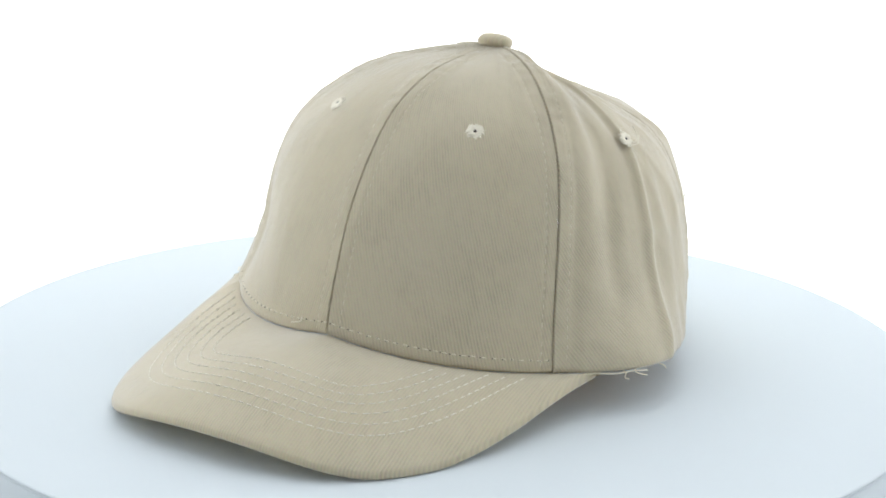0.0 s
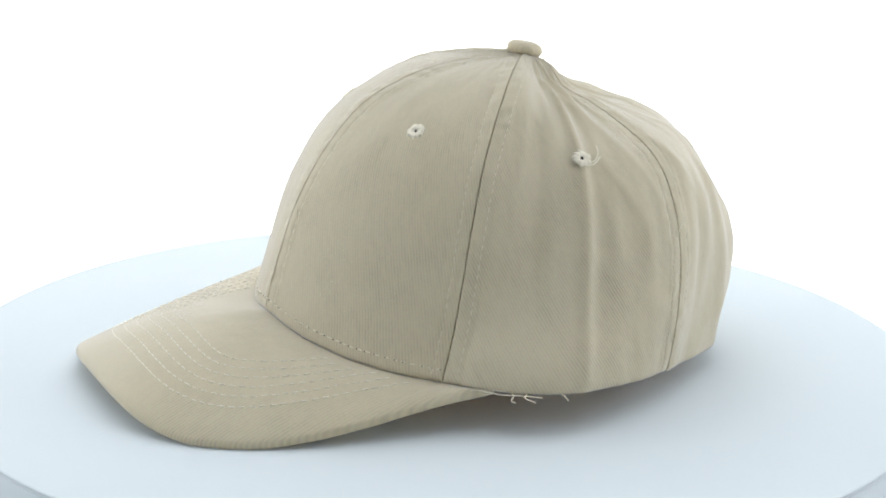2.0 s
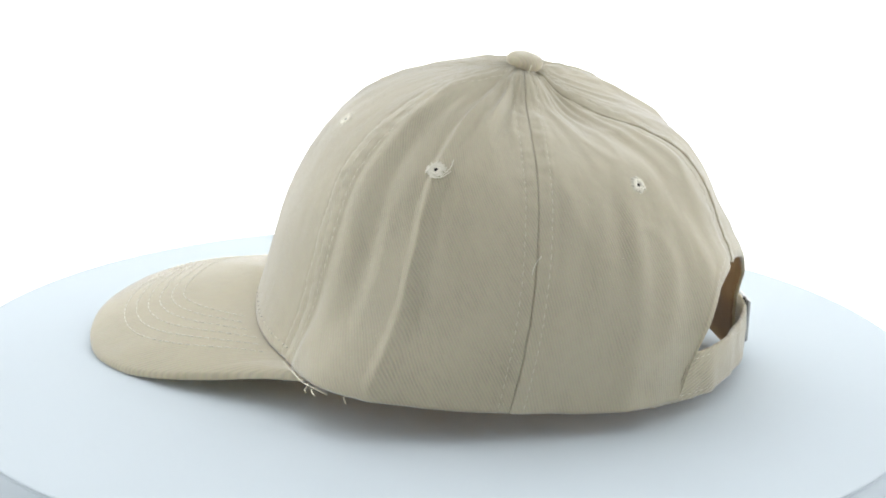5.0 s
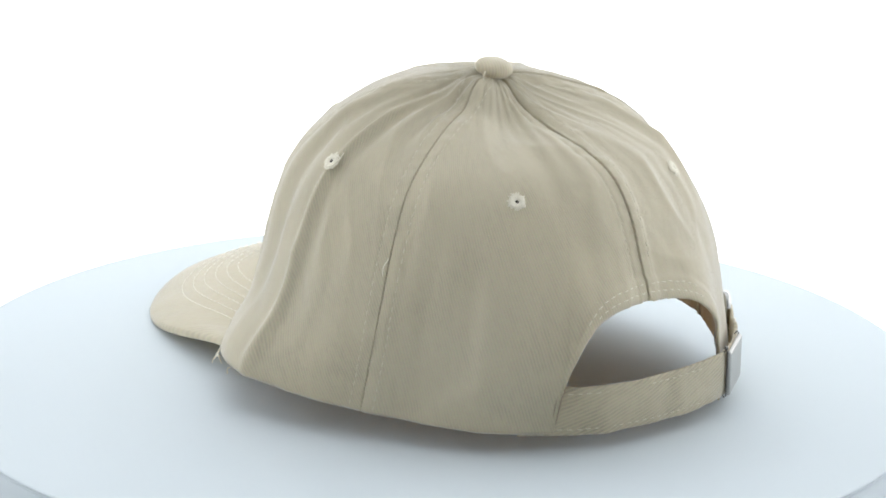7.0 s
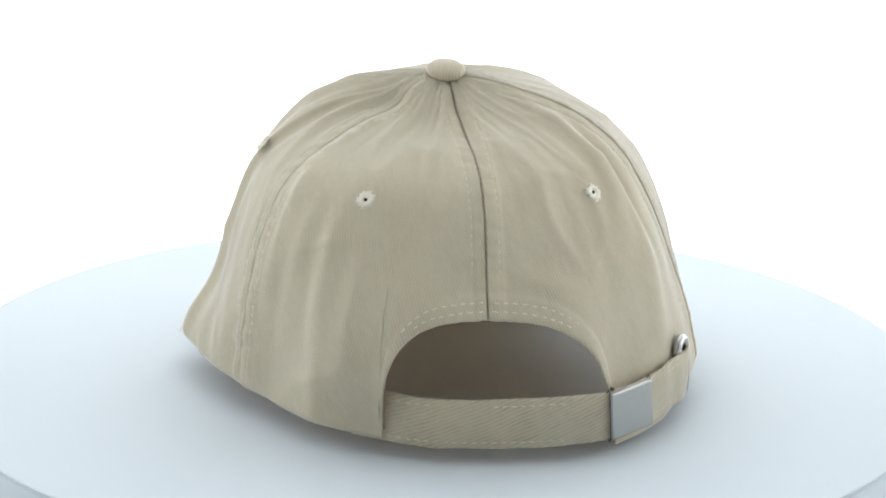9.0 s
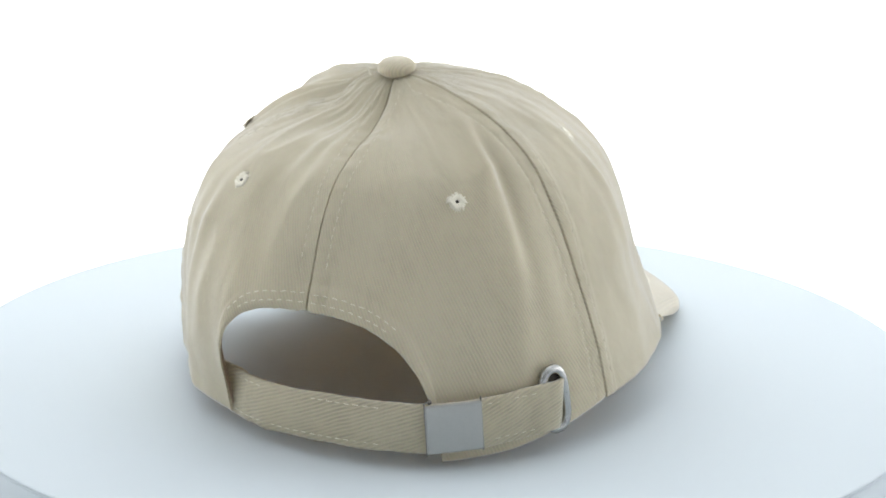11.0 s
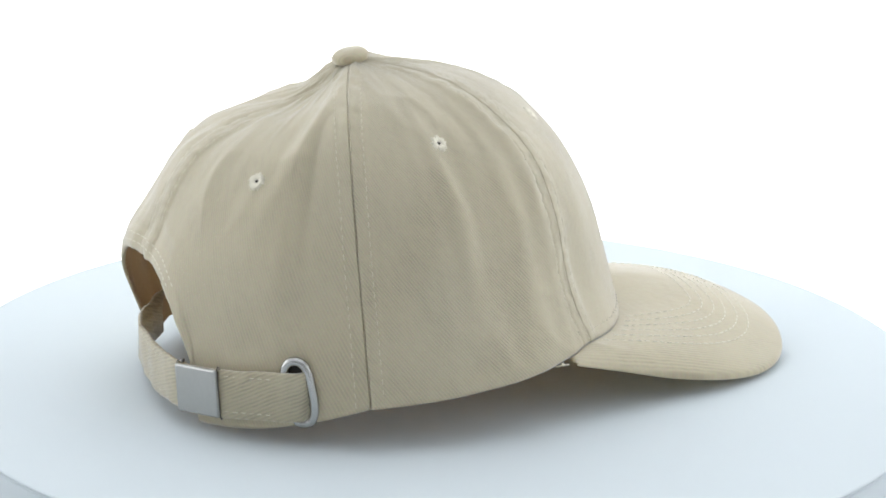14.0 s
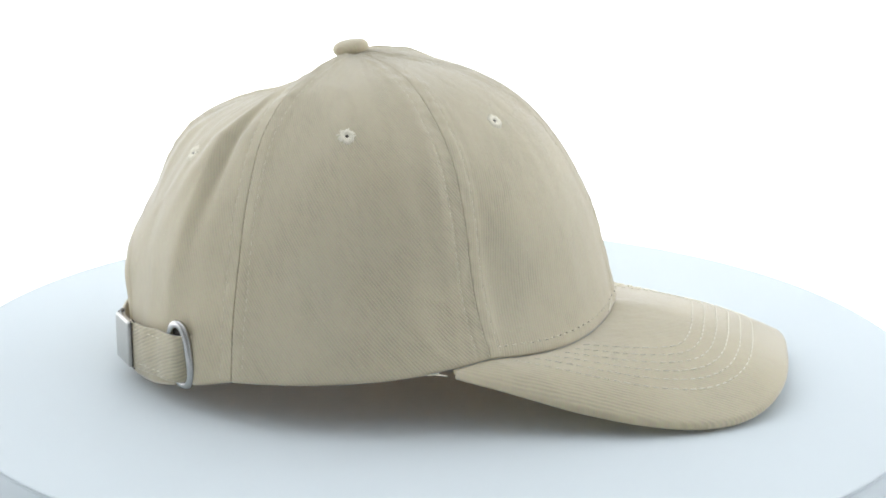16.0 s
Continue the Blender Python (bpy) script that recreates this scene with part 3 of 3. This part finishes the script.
RING_N = np.array((RING_N[0], RING_N[1], 0)) / math.hypot(RING_N[0], RING_N[1])
RING_T = np.array((-RING_N[1], RING_N[0], 0))


def by_ring(along, out):
    p = RING_AT + RING_T * along + RING_N * out
    return (p[0], p[1])


STRAP = [(-0.0500, -0.0862), (-0.0390, -0.0928), (-0.026, -0.1005), (-0.003, -0.1058), (0.022, -0.1065), (0.044, -0.1035), (0.055, -0.0985),
         (0.0655, -0.0908), by_ring(-0.0125, 0.0020), by_ring(-0.005, 0.0034), by_ring(0.0005, 0.0028), by_ring(0.0028, 0.0005), by_ring(0.003, -0.001)]
STRAP_LOW, STRAP_HIGH = 0.0068, 0.0262


def strap_at(t):
    p = catmull(STRAP, t)
    e = 0.002
    q = catmull(STRAP, np.clip(t + e, 0, 1)) - catmull(STRAP, np.clip(t - e, 0, 1))
    q /= np.linalg.norm(q, axis=-1)[..., None]
    lift = 0.0052 * np.clip((t - 0.62) / 0.38, 0, 1)
    return p, np.stack([q[..., 1], -q[..., 0]], -1), lift


def strap():
    t = np.linspace(0, 1, 110)
    p, out, lift = strap_at(t)
    rows, uv = [], []
    length = t * 0.2
    ring = [(0.0, 0.0006), (0.04, 0.0009), (0.5, 0.0010), (0.96, 0.0009), (1.0, 0.0006), (1.0, -0.0006), (0.5, -0.0008), (0.0, -0.0006)]
    for h, d in ring:
        wav = np.array([0.0011 * noise.noise(Vector((x * 9, h * 2, 5.5))) + 0.0008 * noise.noise(Vector((x * 24 + h * 0.8, h * 0.7, 2.5))) for x in t])
        z = STRAP_LOW + (STRAP_HIGH - STRAP_LOW) * h + lift + np.array([0.0006 * noise.noise(Vector((x * 7, 1.5, 0))) for x in t])
        rows.append(np.stack([p[:, 0] + out[:, 0] * (d + wav), p[:, 1] + out[:, 1] * (d + wav), z], -1))
        uv.append(np.stack([length, np.full_like(t, h * 0.0195)], -1))
    rows.append(rows[0])
    uv.append(uv[0])
    bm = grid(np.array(rows), np.array(uv))
    bmesh.ops.remove_doubles(bm, verts=bm.verts, dist=1e-7)
    bmesh.ops.recalc_face_normals(bm, faces=bm.faces)
    part("strap", bm, TWILL_STRAP, CAP, "narrow twill adjusting strap with stitched edges")
    for h in (0.13, 0.87):
        for a, b in ((0.09, 0.54), (0.70, 0.92)):
            tt = np.linspace(a, b, 120)
            q, o, lf = strap_at(tt)
            z = STRAP_LOW + (STRAP_HIGH - STRAP_LOW) * h + lf
            pts = np.stack([q[:, 0] + o[:, 0] * 0.0011, q[:, 1] + o[:, 1] * 0.0011, z], -1)
            part("strap_stitching", stitches(pts, np.stack([o[:, 0], o[:, 1], 0 * z], -1), 0.0022, 0.0016, 0.00017), THREAD, CAP)


strap()


def rounded_plate(w, h, d, corner, bevel):
    """A plate w x h, d thick along z, with rounded corners and softened edges."""
    bm = bmesh.new()
    bmesh.ops.create_cube(bm, size=1, matrix=Matrix.Diagonal((w, h, d, 1)))
    upright = [e for e in bm.edges if abs(e.verts[0].co.z - e.verts[1].co.z) > d * 0.5]
    bmesh.ops.bevel(bm, geom=upright, offset=corner, segments=4, affect="EDGES", profile=0.5)
    flat = [e for e in bm.edges if abs(e.verts[0].co.z - e.verts[1].co.z) < 1e-7 and len(e.link_faces) == 2 and e.calc_face_angle(0) > 1]
    bmesh.ops.bevel(bm, geom=flat, offset=bevel, segments=2, affect="EDGES", profile=0.5)
    return bm


def buckle():
    a, b = np.array((0.0455, -0.1040)), np.array((0.0650, -0.0925))
    c = (a + b) / 2
    d = (b - a) / np.linalg.norm(b - a)
    n = np.array((d[1], -d[0]))
    c = c + n * 0.0016
    frame_m = Matrix(((d[0], 0, n[0], c[0]), (d[1], 0, n[1], c[1]), (0, 1, 0, 0.0177), (0, 0, 0, 1)))
    frame_m = frame_m @ Matrix.Rotation(radians(4.5), 4, 'Z')
    bm = rounded_plate(0.0216, 0.0192, 0.0020, 0.0010, 0.0008)
    bmesh.ops.transform(bm, matrix=frame_m, verts=bm.verts)
    plate = part("buckle", bm, STEEL, CAP, "brushed steel clasp plate on the strap", False)
    # folded frame behind the plate
    for x in (-0.01065, 0.01065):
        bm = tube([(x, -0.0092, -0.0022), (x, -0.0105, -0.0012), (x, -0.0098, -0.0006), (x, 0.0098, -0.0006), (x, 0.0105, -0.0012), (x, 0.0092, -0.0022)], 0.0003, 6)
        bmesh.ops.transform(bm, matrix=frame_m, verts=bm.verts)
        part("clasp_edge", bm, DARK_METAL, plate)
    for x in (-0.0085,):
        bm = lathe([(0, 0.0009), (0.0007, 0.0006), (0.0009, 0), (0.0007, -0.0006), (0, -0.0009)], 12)
        bmesh.ops.transform(bm, matrix=frame_m @ pose(x, 0.0104, -0.0016), verts=bm.verts)
        part("rivet", bm, DARK_METAL, plate)


buckle()


def slot_ring():
    a = np.linspace(0, 2 * np.pi, 64, endpoint=False)
    w, h = 0.0050, 0.0124
    # a stadium-shaped wire loop lying on the cloth
    x = w * np.sign(np.cos(a)) * np.abs(np.cos(a)) ** 0.85
    y = h * np.sign(np.sin(a)) * np.abs(np.sin(a)) ** 0.6
    bm = tube(np.stack([x, y, 0 * a], -1), 0.0019, 10, True)
    up = np.array((0, 0, 1.0)) - RING_T * 0.2
    up /= np.linalg.norm(up)
    t = np.cross(up, RING_N)
    c = RING_AT + RING_N * 0.0008
    m = Matrix([(t[i], up[i], RING_N[i], c[i]) for i in range(3)] + [(0, 0, 0, 1)])
    bmesh.ops.transform(bm, matrix=m, verts=bm.verts)
    ring = part("strap_ring", bm, CHROME, CAP, "polished steel oblong grommet for the strap end")
    # dark plate inside the loop, painted as the shade of its opening
    slot_shade = rounded_plate(0.0078, 0.0225, 0.0006, 0.0034, 0.0001)
    bmesh.ops.transform(slot_shade, matrix=m @ pose(0, 0, -0.0004), verts=slot_shade.verts)
    part("slot_shade", slot_shade, HOLE, ring)


slot_ring()


def loose_threads():
    def thread(points, r=0.00024):
        q = catmull(points, np.linspace(0, 1, 14))
        part("loose_thread", tube(q, r, 5), THREAD, CAP)
    e = EYELETS[4]
    thread([tuple(e @ Vector(p)) for p in ((0.001, -0.003, 0.0008), (0.004, -0.0025, 0.0016), (0.0065, 0.0005, 0.002), (0.0068, 0.004, 0.0022))])
    thread([tuple(e @ Vector(p)) for p in ((-0.001, -0.0035, 0.0008), (0.003, -0.004, 0.0014), (0.0072, -0.001, 0.002))])
    for az, pts in ((299, ((0, 0, 0), (1, 2, -1), (0, 3, -4), (2, 4, -5))), (296, ((0, 0, 0), (-1, 3, -1), (1, 5, -2), (4, 6, -3))), (289, ((0, 0, 0), (1, 2, 0), (3, 3, -3))),
                    (62, ((0, 0, 0), (2, 2, -1), (5, 1, -2))), (64, ((0, 0, 0), (3, 3, 1), (7, 3, 0)))):
        b = bottom_edge(az)
        o = (b - np.array((TOP[0], TOP[1], b[2])))
        o /= np.linalg.norm(o)
        s = np.array((-o[1], o[0], 0))
        thread([tuple(b + 0.001 * (s * x * 0.8 + o * y * 0.6 + np.array((0, 0, z * 0.6)))) for x, y, z in pts])
    # a cord along the lower edge by the brim's corner
    cord = [bottom_edge(az) for az in (313, 309, 305, 301, 297, 293)]
    dips = (0.0, -0.0006, -0.0002, -0.0008, -0.0003, -0.0010)
    thread([tuple(q * np.array((1.006, 1.006, 1)) + np.array((0, 0, dz))) for q, dz in zip(cord, dips)], 0.00022)
    # an end standing off the seam behind the ear, and one under the button
    p, n = crown(4, np.array([0.02]), np.array([0.66]))[0], crown_normal(4, np.array([0.02]), np.array([0.66]))[0]
    side = np.cross(n, (0, 0, 1.0))
    thread([tuple(p + n * a + side * b + np.array((0, 0, c))) for a, b, c in ((0.0006, 0, -0.003), (0.0014, -0.0008, 0.001), (0.0016, -0.0035, 0.005))])
    thread([(TOP[0] - 0.0085 - a, TOP[1] - 0.004 - b, 0.1315 + c) for a, b, c in ((0, 0, -0.002), (0.0012, 0.001, 0.0002), (0.0012, 0.002, 0.0028))], 0.0003)
    b = crown(0, np.array([0.17]), np.array([0.975]))[0]
    thread([tuple(b + 0.001 * np.array(q)) for q in ((3, 1, -1.5), (1, 1.2, -1), (-2, 1.2, 0), (-3, 1.4, 2))], 0.0003)


loose_threads()


def lint():
    """Short loose fibres standing off the cloth, one mesh a panel."""
    rng = np.random.default_rng(11)
    count = 3600
    for k in range(6):
        u = rng.uniform(0.012, 0.988, count)
        limit = np.array([arch_limit(k, x) for x in u])
        s = rng.uniform(0.03, 0.99, count) ** 0.8 * limit
        p, n = crown(k, u, s), crown_normal(k, u, s)
        lean = rng.normal(0, 0.8, (count, 3))
        tip = n + lean
        tip /= np.linalg.norm(tip, axis=1)[:, None]
        tip = np.where((tip * n).sum(1)[:, None] < 0.15, n, tip)
        long = rng.uniform(0.0003, 0.0008, count)[:, None]
        a = np.cross(tip, rng.normal(0, 1, (count, 3)))
        a /= np.linalg.norm(a, axis=1)[:, None]
        b = np.cross(tip, a)
        w = 0.000022
        bend = p + tip * long * 0.55 + a * long * 0.15
        end = p + tip * long - a * long * 0.1
        root = p - n * 0.0001
        rings = [[c + w * q * (np.cos(x) * a + np.sin(x) * b) for x in (0, 2.09, 4.19)] for c, q in ((root, 1.2), (bend, 1.0), (end, 0.5))]
        verts = np.stack([v for ring in rings for v in ring], 1).reshape(-1, 3)
        faces = [(9 * i + r + j, 9 * i + r + (j + 1) % 3, 9 * i + r + 3 + (j + 1) % 3, 9 * i + r + 3 + j)
                 for i in range(count) for r in (0, 3) for j in range(3)]
        data = bpy.data.meshes.new("lint")
        data.from_pydata(verts.tolist(), [], faces)
        data.materials.append(LINT)
        ob = new("lint", data)
        ob.parent = CAP
        tagged(ob, "fine pale cotton lint on the cloth", kind="stuff")


lint()


# ---- what moves ----
def motions():
    times = [0.5 * i for i in range(33)]
    walk(TABLE_DISC, [(t, pose(0, 0, 0, 0, 0, TURN * t)) for t in times])
    walk(CAP, [(t, pose(0, 0, 0, 0, 0, TURN * t) @ CAP_BASE) for t in times])


motions()
